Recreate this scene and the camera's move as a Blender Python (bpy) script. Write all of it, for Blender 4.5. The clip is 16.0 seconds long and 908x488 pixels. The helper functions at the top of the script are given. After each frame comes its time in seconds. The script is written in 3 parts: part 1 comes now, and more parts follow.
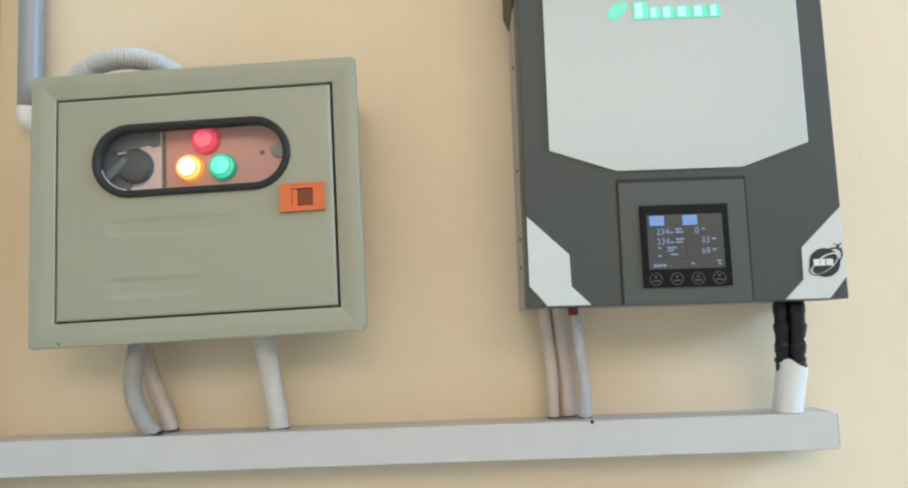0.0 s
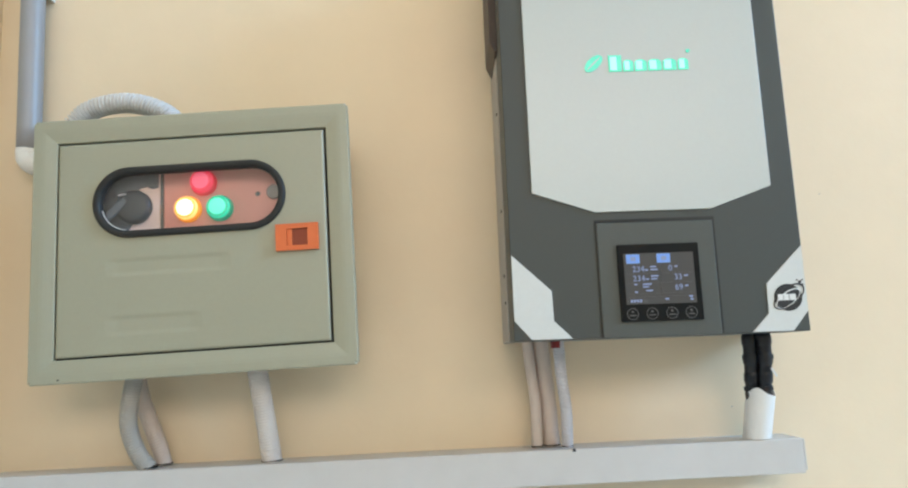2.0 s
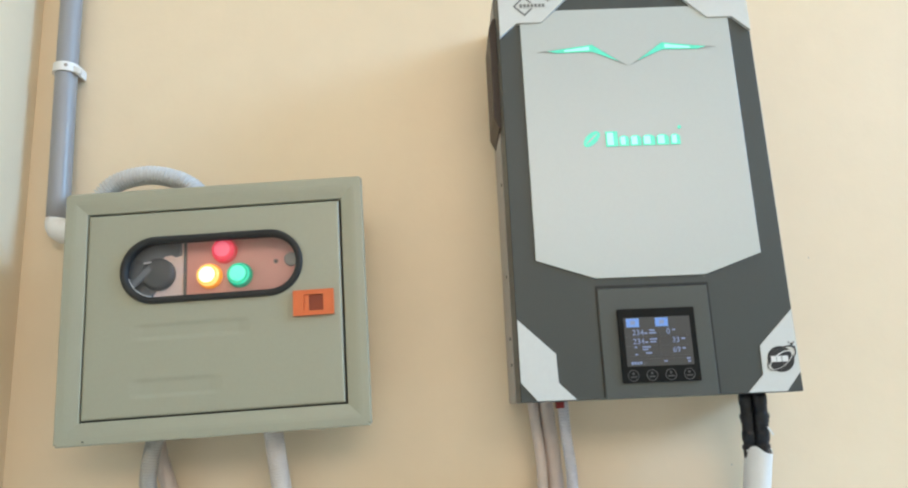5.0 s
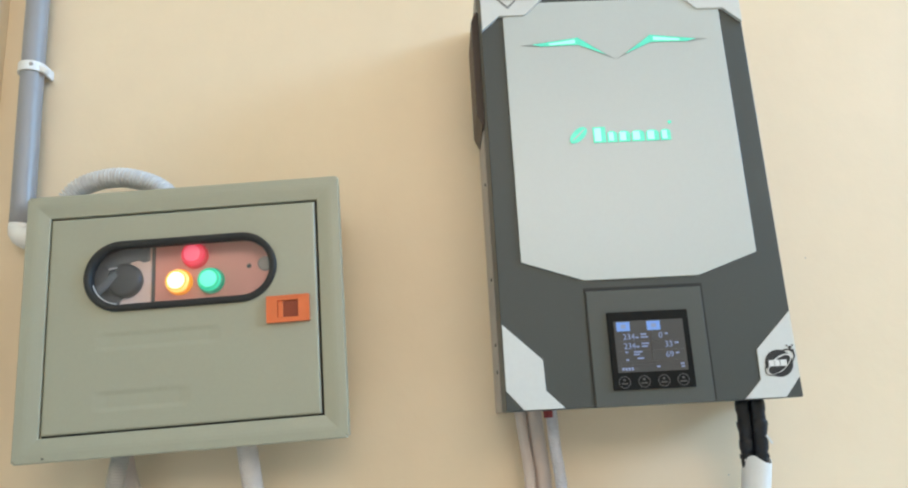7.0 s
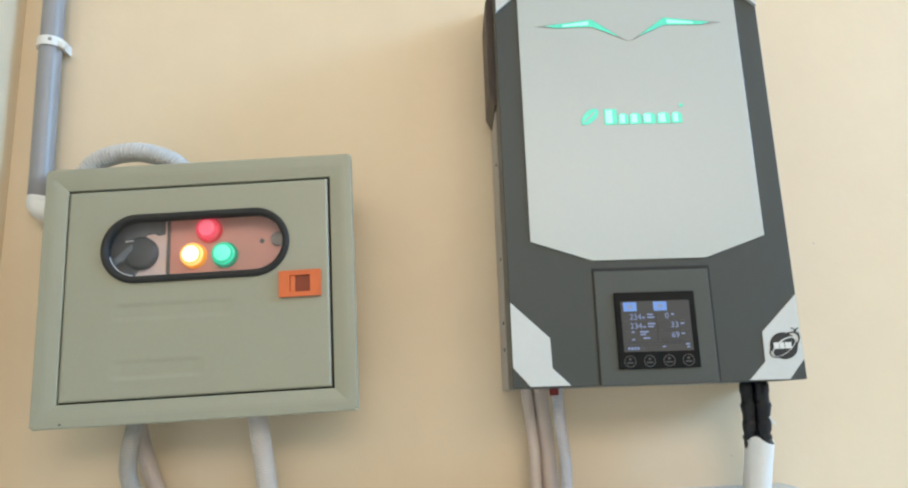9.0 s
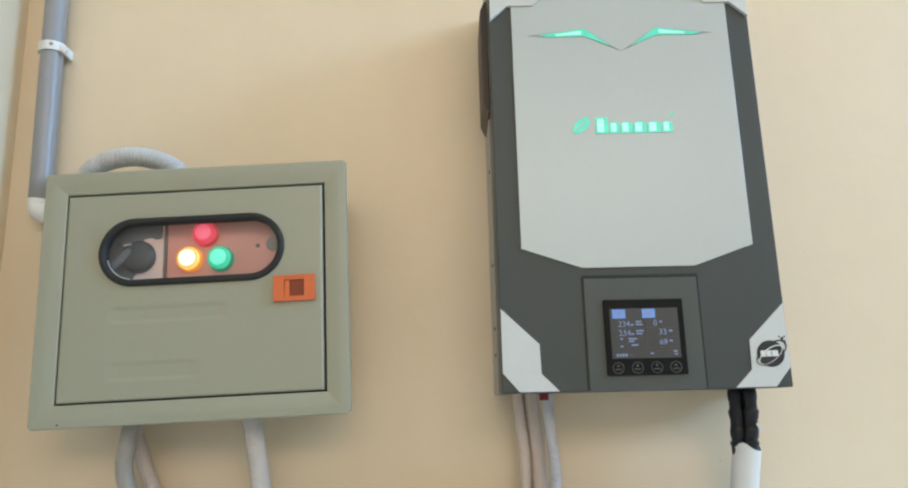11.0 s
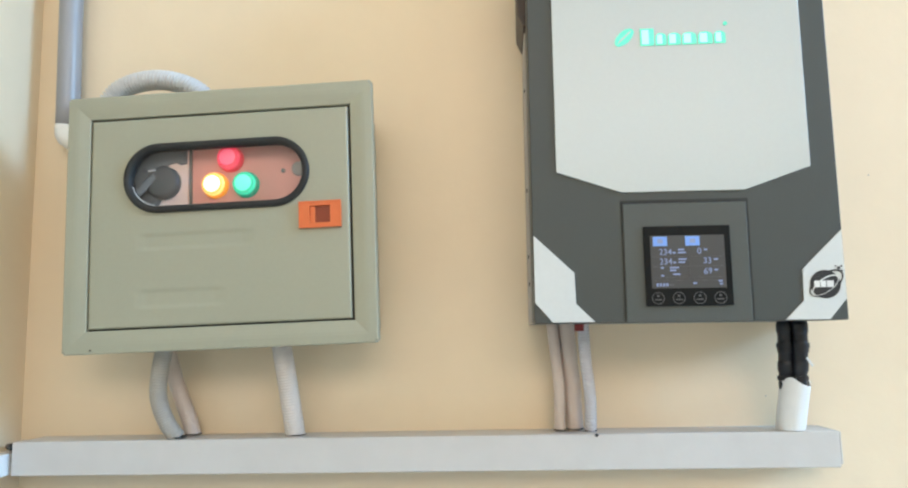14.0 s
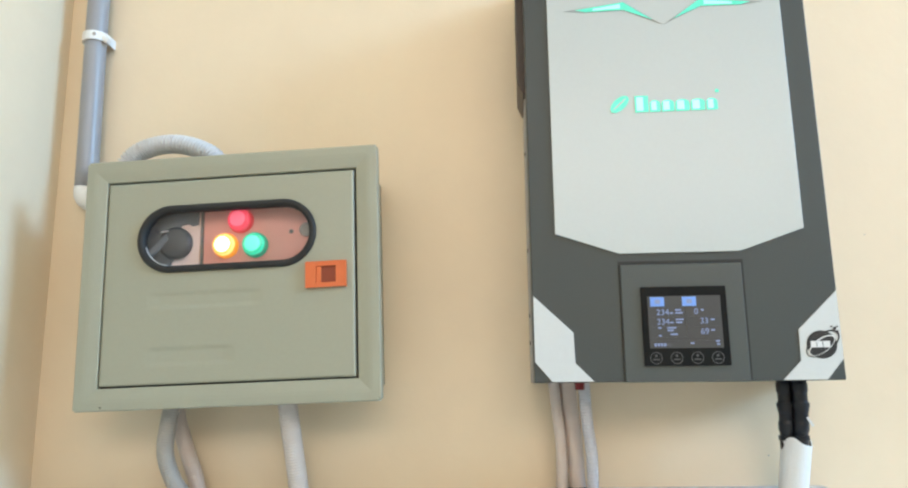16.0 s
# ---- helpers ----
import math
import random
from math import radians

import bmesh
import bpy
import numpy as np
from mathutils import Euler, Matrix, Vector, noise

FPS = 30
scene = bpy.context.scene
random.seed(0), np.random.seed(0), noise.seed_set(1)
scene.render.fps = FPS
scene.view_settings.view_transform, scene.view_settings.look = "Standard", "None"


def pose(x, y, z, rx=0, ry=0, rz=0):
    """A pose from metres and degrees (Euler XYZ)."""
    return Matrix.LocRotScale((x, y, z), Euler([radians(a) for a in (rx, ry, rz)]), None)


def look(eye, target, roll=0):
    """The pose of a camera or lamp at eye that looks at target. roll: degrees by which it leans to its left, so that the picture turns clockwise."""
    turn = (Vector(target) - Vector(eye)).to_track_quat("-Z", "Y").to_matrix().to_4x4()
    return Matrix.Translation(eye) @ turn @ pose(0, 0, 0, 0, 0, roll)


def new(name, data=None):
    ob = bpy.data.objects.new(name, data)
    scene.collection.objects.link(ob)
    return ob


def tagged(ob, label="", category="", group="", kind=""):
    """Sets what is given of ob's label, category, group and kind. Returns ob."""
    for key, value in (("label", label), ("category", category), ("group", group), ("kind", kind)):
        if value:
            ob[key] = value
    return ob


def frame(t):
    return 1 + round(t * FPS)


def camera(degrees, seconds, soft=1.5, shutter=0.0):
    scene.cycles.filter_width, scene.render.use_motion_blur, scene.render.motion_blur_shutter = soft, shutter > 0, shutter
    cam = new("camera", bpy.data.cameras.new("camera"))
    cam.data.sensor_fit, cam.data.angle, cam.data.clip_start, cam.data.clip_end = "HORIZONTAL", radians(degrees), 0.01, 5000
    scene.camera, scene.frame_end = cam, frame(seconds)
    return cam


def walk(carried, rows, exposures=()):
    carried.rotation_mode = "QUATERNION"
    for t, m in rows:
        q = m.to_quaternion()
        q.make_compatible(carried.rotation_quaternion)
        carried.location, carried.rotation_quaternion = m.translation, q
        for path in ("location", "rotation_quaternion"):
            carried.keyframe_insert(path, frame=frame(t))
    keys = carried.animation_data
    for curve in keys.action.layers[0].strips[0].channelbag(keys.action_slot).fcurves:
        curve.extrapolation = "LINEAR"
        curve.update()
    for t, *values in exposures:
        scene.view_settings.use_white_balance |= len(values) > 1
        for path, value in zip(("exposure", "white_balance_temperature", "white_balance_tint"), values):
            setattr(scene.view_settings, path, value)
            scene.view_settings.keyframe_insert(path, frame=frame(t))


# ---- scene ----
cam = camera(64.8, 16.0, soft=2.1)

EXPOSURES = [(0.0, -0.35), (4.0, -0.34), (8.5, -0.34), (11.0, -0.55), (11.5, -0.43), (12.5, -0.40), (13.0, -0.19), (16.0, -0.18)]
PATH = [
    (0, (-0.0528, -0.829, 1.1083), (-0.1082, 1.1553, 1.3518), -1.60),
    (0.5, (-0.0536, -0.8415, 1.1207), (-0.1468, 1.1407, 1.3699), -2.43),
    (1, (-0.0567, -0.843, 1.1123), (-0.0598, 1.1363, 1.3993), -2.47),
    (1.5, (-0.0598, -0.8571, 1.1135), (-0.0614, 1.1193, 1.4205), -2.07),
    (2, (-0.0676, -0.8708, 1.1127), (-0.0461, 1.1031, 1.4339), -2.10),
    (2.5, (-0.0728, -0.8802, 1.1065), (-0.0676, 1.093, 1.4329), -1.48),
    (3, (-0.0631, -0.8814, 1.1058), (-0.0231, 1.0852, 1.4676), -2.05),
    (3.5, (-0.0659, -0.9002, 1.1084), (-0.0772, 1.07, 1.4524), -1.48),
    (4, (-0.0748, -0.919, 1.1057), (-0.0442, 1.0356, 1.5286), -2.27),
    (4.2, (-0.0822, -0.9266, 1.1134), (-0.0576, 1.0239, 1.5551), -2.26),
    (6.3, (-0.0707, -0.8935, 1.1237), (0.0003, 1.0465, 1.6045), -2.89),
    (6.5, (-0.0746, -0.8911, 1.1186), (0.0066, 1.0427, 1.6225), -2.89),
    (7, (-0.0637, -0.8776, 1.1201), (-0.0171, 1.0611, 1.6092), -2.99),
    (7.5, (-0.0572, -0.8736, 1.1226), (-0.0126, 1.0655, 1.6103), -2.09),
    (8, (-0.0606, -0.8771, 1.1238), (-0.0221, 1.0694, 1.5818), -2.46),
    (8.5, (-0.0578, -0.8891, 1.1136), (-0.0499, 1.0571, 1.5743), -2.01),
    (8.7, (-0.0663, -0.8846, 1.1095), (-0.0454, 1.0642, 1.5586), -1.81),
    (10.8, (-0.0513, -0.9023, 1.1148), (-0.0493, 1.036, 1.6076), -1.71),
    (11, (-0.0513, -0.8982, 1.1153), (-0.0442, 1.0509, 1.5637), -1.29),
    (11.5, (-0.0508, -0.8931, 1.1197), (-0.1235, 1.0894, 1.3733), -0.38),
    (12, (-0.0537, -0.8902, 1.1127), (-0.1226, 1.1008, 1.29), -0.84),
    (12.5, (-0.063, -0.8917, 1.109), (-0.1323, 1.0984, 1.2947), -0.83),
    (13, (-0.06, -0.8809, 1.1085), (-0.1373, 1.106, 1.3233), -0.81),
    (13.5, (-0.0478, -0.8701, 1.1146), (-0.141, 1.1143, 1.346), -0.45),
    (14, (-0.0326, -0.8589, 1.1155), (-0.1649, 1.1194, 1.3781), -0.65),
    (14.5, (-0.0218, -0.8551, 1.1179), (-0.1692, 1.1264, 1.3457), -0.59),
    (15, (-0.0168, -0.8646, 1.1167), (-0.189, 1.1117, 1.3709), 0.02),
    (15.5, (-0.0168, -0.8739, 1.1284), (-0.1705, 1.0921, 1.4616), -0.26),
    (16, (-0.0189, -0.88, 1.1254), (-0.1839, 1.0736, 1.5202), -0.50),
]
# The device frame leans 0.85 degrees against the level room.
ROOM = pose(0, 0, 1.13, 0, 0.85, 0) @ pose(0, 0, -1.13)
walk(cam, [(t, ROOM @ look(eye, target, roll)) for t, eye, target, roll in PATH], exposures=EXPOSURES)


# ---- light ----
world = bpy.data.worlds.new("sky")
scene.world = world
world.use_nodes = True
sky = world.node_tree.nodes.new("ShaderNodeTexSky")
sky.sky_type, sky.sun_disc = "NISHITA", False
sky.sun_elevation, sky.sun_rotation = radians(48), radians(200)
world.node_tree.nodes["Background"].inputs[1].default_value = 0.12
world.node_tree.links.new(sky.outputs[0], world.node_tree.nodes["Background"].inputs[0])

# The room: cool skylight enters by a high window in the east wall; an unseen south opening is added for warm fill.
WALL_Y, LEFT_X, RIGHT_X, FRONT_Y, CEIL = 0.02, -0.638, 5.0, -3.2, 4.1
WIN_Y, WIN_Z = (-2.3, -1.0), (2.4, 3.9)
FILL_X, FILL_Z = (-0.5, 1.7), (1.9, 2.8)


def opening_light(name, energy, color, width, height, place):
    lamp = bpy.data.lights.new(name, "AREA")
    lamp.shape, lamp.size, lamp.size_y, lamp.energy, lamp.color = "RECTANGLE", width, height, energy, color
    new(name, lamp).matrix_world = place


opening_light("window_skylight", 200, (0.49, 0.96, 1.60), WIN_Z[1] - WIN_Z[0], WIN_Y[1] - WIN_Y[0], pose(RIGHT_X + 0.02, sum(WIN_Y) / 2, sum(WIN_Z) / 2, 0, 90, 0))
# Added warm fill in an unseen opening, standing in for the room's ambient light.
opening_light("south_fill_light", 40, (1.06, 0.87, 0.69), FILL_X[1] - FILL_X[0], FILL_Z[1] - FILL_Z[0], pose(sum(FILL_X) / 2, FRONT_Y - 0.02, sum(FILL_Z) / 2, 90, 0, 0))


# ---- materials ----
def material(name, color, rough=0.5, metal=0.0, vary=0.06, grain=60.0, blotch=4.0, bump=0.0, bump_scale=200.0, coat=0.0,
             glow=None, glow_strength=1.0, spec=0.5, rough_vary=0.08):
    """A surface with fine grain and broad stains in its colour, uneven gloss and fine relief."""
    m = bpy.data.materials.new(name)
    m.use_nodes = True
    nt = m.node_tree
    bsdf = nt.nodes["Principled BSDF"]
    link = nt.links.new
    coord = nt.nodes.new("ShaderNodeTexCoord")

    def noise_at(scale, detail):
        n = nt.nodes.new("ShaderNodeTexNoise")
        n.inputs["Scale"].default_value, n.inputs["Detail"].default_value = scale, detail
        link(coord.outputs["Object"], n.inputs["Vector"])
        return n.outputs["Fac"]

    fine, broad = noise_at(grain, 4), noise_at(blotch, 3)
    both = nt.nodes.new("ShaderNodeMath")
    both.operation = "ADD"
    link(fine, both.inputs[0])
    link(broad, both.inputs[1])
    ramp = nt.nodes.new("ShaderNodeMapRange")
    ramp.inputs["From Min"].default_value, ramp.inputs["From Max"].default_value = 0.6, 1.4
    ramp.inputs["To Min"].default_value, ramp.inputs["To Max"].default_value = 1 - vary, 1 + vary
    link(both.outputs[0], ramp.inputs["Value"])
    scaled = nt.nodes.new("ShaderNodeVectorMath")
    scaled.operation = "SCALE"
    scaled.inputs[0].default_value = color[:3]
    link(ramp.outputs["Result"], scaled.inputs["Scale"])
    link(scaled.outputs["Vector"], bsdf.inputs["Base Color"])
    gloss = nt.nodes.new("ShaderNodeMapRange")
    gloss.inputs["To Min"].default_value, gloss.inputs["To Max"].default_value = max(0.02, rough - rough_vary), min(1, rough + rough_vary)
    link(broad, gloss.inputs["Value"])
    link(gloss.outputs["Result"], bsdf.inputs["Roughness"])
    bsdf.inputs["Metallic"].default_value = metal
    bsdf.inputs["Coat Weight"].default_value = coat
    bsdf.inputs["Specular IOR Level"].default_value = spec
    if bump:
        b = nt.nodes.new("ShaderNodeBump")
        b.inputs["Strength"].default_value, b.inputs["Distance"].default_value = bump, 0.0015
        link(noise_at(bump_scale, 3), b.inputs["Height"])
        link(b.outputs["Normal"], bsdf.inputs["Normal"])
    if glow:
        bsdf.inputs["Emission Color"].default_value = (*glow, 1)
        bsdf.inputs["Emission Strength"].default_value = glow_strength
    return m


def glass(name, color=(1, 1, 1), rough=0.02):
    m = bpy.data.materials.new(name)
    m.use_nodes = True
    nt = m.node_tree
    out = nt.nodes["Material Output"]
    clear, shine, mix, fres = (nt.nodes.new(k) for k in ("ShaderNodeBsdfTransparent", "ShaderNodeBsdfGlossy", "ShaderNodeMixShader", "ShaderNodeFresnel"))
    clear.inputs["Color"].default_value = (*color, 1)
    shine.inputs["Roughness"].default_value = rough
    fres.inputs["IOR"].default_value = 1.38
    nt.links.new(fres.outputs[0], mix.inputs[0])
    nt.links.new(clear.outputs[0], mix.inputs[1])
    nt.links.new(shine.outputs[0], mix.inputs[2])
    nt.links.new(mix.outputs[0], out.inputs["Surface"])
    return m


PAINT = material("cream_wall_paint", (0.82, 0.67, 0.48), 0.42, vary=0.025, grain=25, blotch=2.5, bump=0.25, bump_scale=55)
CEILING_PAINT = material("ceiling_paint", (0.82, 0.77, 0.69), 0.8, vary=0.03)
# The floor is unseen; its reddish colour is set to warm the bounced light.
FLOOR_WARM = material("floor_warm_bounce", (0.60, 0.41, 0.28), 0.35, vary=0.1, grain=12)
LEDGE_WHITE = material("ledge_white", (0.8, 0.8, 0.78), 0.35, vary=0.04, grain=40, blotch=6, bump=0.1, bump_scale=90)
BOX_PAINT = material("pebble_grey_powder_coat", (0.345, 0.338, 0.252), 0.36, vary=0.025, grain=300, blotch=5, bump=0.12, bump_scale=900)
SEAM = material("dark_seam", (0.02, 0.02, 0.017), 0.7)
RUBBER = material("black_rubber", (0.028, 0.028, 0.027), 0.5, spec=0.25, vary=0.15, grain=200)
ORANGE = material("orange_plastic", (0.7, 0.15, 0.04), 0.4, vary=0.05, grain=120, bump=0.1, bump_scale=500)
# Shade inside the latch recess is put into this darker orange.
ORANGE_SHADED = material("orange_recess_shade", (0.24, 0.038, 0.010), 0.5)
SALMON = material("salmon_plate", (0.86, 0.43, 0.375), 0.45, vary=0.05, grain=90, blotch=14)
PALE_PLATE = material("pale_switch_plate", (0.95, 0.76, 0.69), 0.4, vary=0.05)
BLACK_PLASTIC = material("black_plastic", (0.018, 0.02, 0.023), 0.45, vary=0.2, grain=150)
# The pane's bluish sky sheen is put into the knob and body colours.
SWITCH_KNOB = material("dark_knob_plastic", (0.048, 0.057, 0.062), 0.4, vary=0.15, grain=150)
SWITCH_GREY = material("switch_plastic_with_sheen", (0.125, 0.145, 0.175), 0.3, vary=0.2, grain=120, blotch=30)
# Grey for the reflection streak seen across the pane.
SWITCH_SHINE = material("reflection_streak_grey", (0.15, 0.17, 0.19), 0.45, vary=0.2, grain=150, blotch=30)
GLASS = glass("clear_window_plastic", (0.97, 0.97, 0.98), 0.03)
PVC_GREY = material("grey_pvc_pipe", (0.31, 0.305, 0.315), 0.36, vary=0.05, grain=30, blotch=9)
PVC_WHITE = material("white_pvc", (0.8, 0.79, 0.77), 0.35, vary=0.04, grain=60, blotch=12, bump=0.08)
FLEX_WHITE = material("white_corrugated_plastic", (0.66, 0.655, 0.65), 0.45, vary=0.06, grain=60, blotch=20)
FLEX_CREAM = material("cream_corrugated_plastic", (0.63, 0.57, 0.525), 0.5, vary=0.06, grain=60, blotch=20)
FLEX_GREY = material("grey_corrugated_plastic", (0.37, 0.34, 0.30), 0.5, vary=0.08, grain=60, blotch=20)
FLEX_PINK = material("pinkish_clear_conduit", (0.60, 0.495, 0.43), 0.35, vary=0.06, grain=60, blotch=20)
FLEX_BLUE = material("pale_blue_conduit", (0.53, 0.51, 0.53), 0.35, vary=0.06, grain=60, blotch=20)
FLEX_BLACK = material("black_corrugated_loom", (0.007, 0.008, 0.012), 0.32, spec=0.4, vary=0.2)
RED_GLAND = material("red_gland", (0.22, 0.010, 0.013), 0.4)
TRUNK_WHITE = material("trunking_pvc", (0.60, 0.572, 0.545), 0.4, vary=0.04, grain=40, blotch=5, bump=0.06)
SLATE = material("slate_grey_powder_coat", (0.060, 0.067, 0.063), 0.48, spec=0.35, vary=0.04, grain=400, blotch=5, bump=0.15, bump_scale=1100)
SLATE_LID = material("slate_grey_lid", (0.077, 0.085, 0.080), 0.45, spec=0.35, vary=0.04, grain=400, blotch=7, bump=0.12, bump_scale=1100)
# Warm bounce light on the inverter's side is put into this grey.
SIDE_GREY = material("side_grey_warm_bounce", (0.40, 0.365, 0.335), 0.5, vary=0.06, grain=200, blotch=8)
FAN_BROWN = material("dark_fan_grille", (0.065, 0.045, 0.037), 0.5, vary=0.15, grain=200)
SILVER = material("silver_white_panel", (0.505, 0.54, 0.525), 0.3, vary=0.02, grain=300, blotch=4)
DECAL = material("silver_white_corner", (0.62, 0.64, 0.63), 0.35, vary=0.03, grain=200, blotch=9)
INK = material("black_ink", (0.015, 0.016, 0.018), 0.4)
GREY_INK = material("grey_ink", (0.16, 0.17, 0.17), 0.5)
LOCK_GREY = material("grey_lock_barrel", (0.24, 0.24, 0.235), 0.4, metal=0.4)
BROW_GREY = material("grey_light_rim", (0.3, 0.33, 0.32), 0.4)
WHITE_INK_GLINT = material("white_ink_and_glint", (0.75, 0.75, 0.74), 0.5)
TEAL_GLOW = material("teal_backlight", (0.1, 0.55, 0.4), 0.3, glow=(0.06, 0.75, 0.56), glow_strength=0.5, vary=0.2, grain=120)
TEAL_HOT = material("teal_backlight_core", (0.3, 0.8, 0.7), 0.3, glow=(0.5, 1.0, 0.8), glow_strength=0.6, vary=0.2)
SCREEN_BLACK = material("screen_bezel", (0.008, 0.009, 0.010), 0.16, spec=0.2, vary=0.2)
LCD = material("lcd_backlight", (0.058, 0.058, 0.056), 0.25, spec=0.15, glow=(0.125, 0.12, 0.12), glow_strength=0.3)
LCD_BLUE = material("lcd_blue_segment", (0.1, 0.2, 0.5), 0.3, glow=(0.24, 0.48, 0.95), glow_strength=0.38)
LCD_PALE = material("lcd_pale_segment", (0.2, 0.25, 0.4), 0.3, glow=(0.30, 0.40, 0.80), glow_strength=0.21)
BUTTON_INK = material("button_print", (0.08, 0.08, 0.085), 0.4)
LAMP_RED = material("red_pilot_lens", (0.6, 0.05, 0.08), 0.25, glow=(1.0, 0.05, 0.13), glow_strength=0.85, vary=0.3, grain=500)
LAMP_RED_RIM = material("red_pilot_rim", (0.6, 0.05, 0.07), 0.3, glow=(0.9, 0.02, 0.05), glow_strength=0.35)
LAMP_AMBER = material("amber_pilot_lens", (0.9, 0.6, 0.2), 0.25, glow=(1.0, 0.62, 0.16), glow_strength=1.3)
LAMP_AMBER_RIM = material("amber_pilot_rim", (0.8, 0.4, 0.05), 0.3, glow=(1.0, 0.35, 0.02), glow_strength=0.6)
LAMP_GREEN = material("green_pilot_lens", (0.05, 0.6, 0.4), 0.25, glow=(0.03, 0.85, 0.5), glow_strength=0.8)
AMBER_CORE = material("amber_pilot_core", (0.95, 0.85, 0.5), 0.3, glow=(1.0, 0.9, 0.55), glow_strength=2.2)
RED_CORE = material("red_pilot_core", (0.8, 0.15, 0.22), 0.3, glow=(1.0, 0.10, 0.20), glow_strength=0.85, vary=0.35, grain=500)
GREEN_CORE = material("green_pilot_core", (0.2, 0.8, 0.6), 0.3, glow=(0.08, 0.95, 0.62), glow_strength=0.95)
LAMP_GREEN_RIM = material("green_pilot_rim", (0.02, 0.4, 0.25), 0.3, glow=(0.0, 0.5, 0.3), glow_strength=0.3)


# ---- mesh helpers ----
def part(name, bm, mat, parent=None, label="", smooth=False):
    """Links a bmesh as one mesh object under a thing or part."""
    me = bpy.data.meshes.new(name)
    bmesh.ops.recalc_face_normals(bm, faces=bm.faces)
    bm.to_mesh(me)
    bm.free()
    me.materials.append(mat)
    if smooth:
        for p in me.polygons:
            p.use_smooth = True
    ob = new(name, me)
    if parent:
        ob.parent = parent
    if label:
        tagged(ob, label)
    return ob


def thing(name, m, label, category, group="", kind=""):
    ob = tagged(new(name), label, category, group, kind)
    ob.empty_display_size = 0.05
    ob.matrix_world = m
    return ob


def block(x0, x1, y0, y1, z0, z1, bevel=0.0, segments=2, bm=None):
    bm = bm or bmesh.new()
    made = bmesh.ops.create_cube(bm, size=1, matrix=Matrix.Translation(((x0 + x1) / 2, (y0 + y1) / 2, (z0 + z1) / 2)) @ Matrix.Diagonal((x1 - x0, y1 - y0, z1 - z0, 1)))
    if bevel:
        edges = list({e for v in made["verts"] for e in v.link_edges})
        bmesh.ops.bevel(bm, geom=edges, offset=bevel, segments=segments, affect="EDGES", profile=0.5)
    return bm


def slab(outline, y_front, y_back, bevel=0.0, bm=None):
    """A plate in the x-z plane with the given outline."""
    bm = bm or bmesh.new()
    face = bm.faces.new([bm.verts.new((x, y_back, z)) for x, z in outline])
    grown = bmesh.ops.extrude_face_region(bm, geom=[face])
    moved = [v for v in grown["geom"] if isinstance(v, bmesh.types.BMVert)]
    bmesh.ops.translate(bm, verts=moved, vec=(0, y_front - y_back, 0))
    if bevel:
        rim = [e for e in bm.edges if all(v in moved for v in e.verts)]
        bmesh.ops.bevel(bm, geom=rim, offset=bevel, segments=2, affect="EDGES", profile=0.5)
    return bm


def ring(outer, inner, y_front, y_back, bm=None):
    """A flat frame between two outlines of equal length."""
    bm = bm or bmesh.new()
    n = len(outer)
    loops = [[bm.verts.new((x, y, z)) for x, z in line] for line, y in ((outer, y_back), (outer, y_front), (inner, y_front), (inner, y_back))]
    for a, b in zip(loops, loops[1:] + loops[:1]):
        for k in range(n):
            bm.faces.new((a[k], a[(k + 1) % n], b[(k + 1) % n], b[k]))
    return bm


def oval(cx, cz, rx, rz, n=40):
    return [(cx + rx * math.cos(2 * math.pi * k / n), cz + rz * math.sin(2 * math.pi * k / n)) for k in range(n)]


def stadium(cx, cz, half_w, half_h, n=24):
    straight = half_w - half_h
    right = [(cx + straight + half_h * math.sin(math.pi * k / n), cz + half_h * math.cos(math.pi * k / n)) for k in range(n + 1)]
    left = [(cx - straight - half_h * math.sin(math.pi * k / n), cz - half_h * math.cos(math.pi * k / n)) for k in range(n + 1)]
    return right + left


def mirrored(outline, middle):
    return [(2 * middle - x, z) for x, z in reversed(outline)]


def rect(x0, x1, z0, z1):
    return [(x0, z0), (x1, z0), (x1, z1), (x0, z1)]


def smooth_path(points, step):
    """Points of a Catmull-Rom curve through the given ones, about a step apart."""
    pts = [Vector(p) for p in points]
    pts = [2 * pts[0] - pts[1]] + pts + [2 * pts[-1] - pts[-2]]
    line = []
    for a, b, c, d in zip(pts, pts[1:], pts[2:], pts[3:]):
        n = max(2, int((c - b).length / step))
        for k in range(n):
            t = k / n
            line.append(0.5 * (2 * b + (c - a) * t + (2 * a - 5 * b + 4 * c - d) * t * t + (3 * b - a - 3 * c + d) * t**3))
    return line + [pts[-2]]


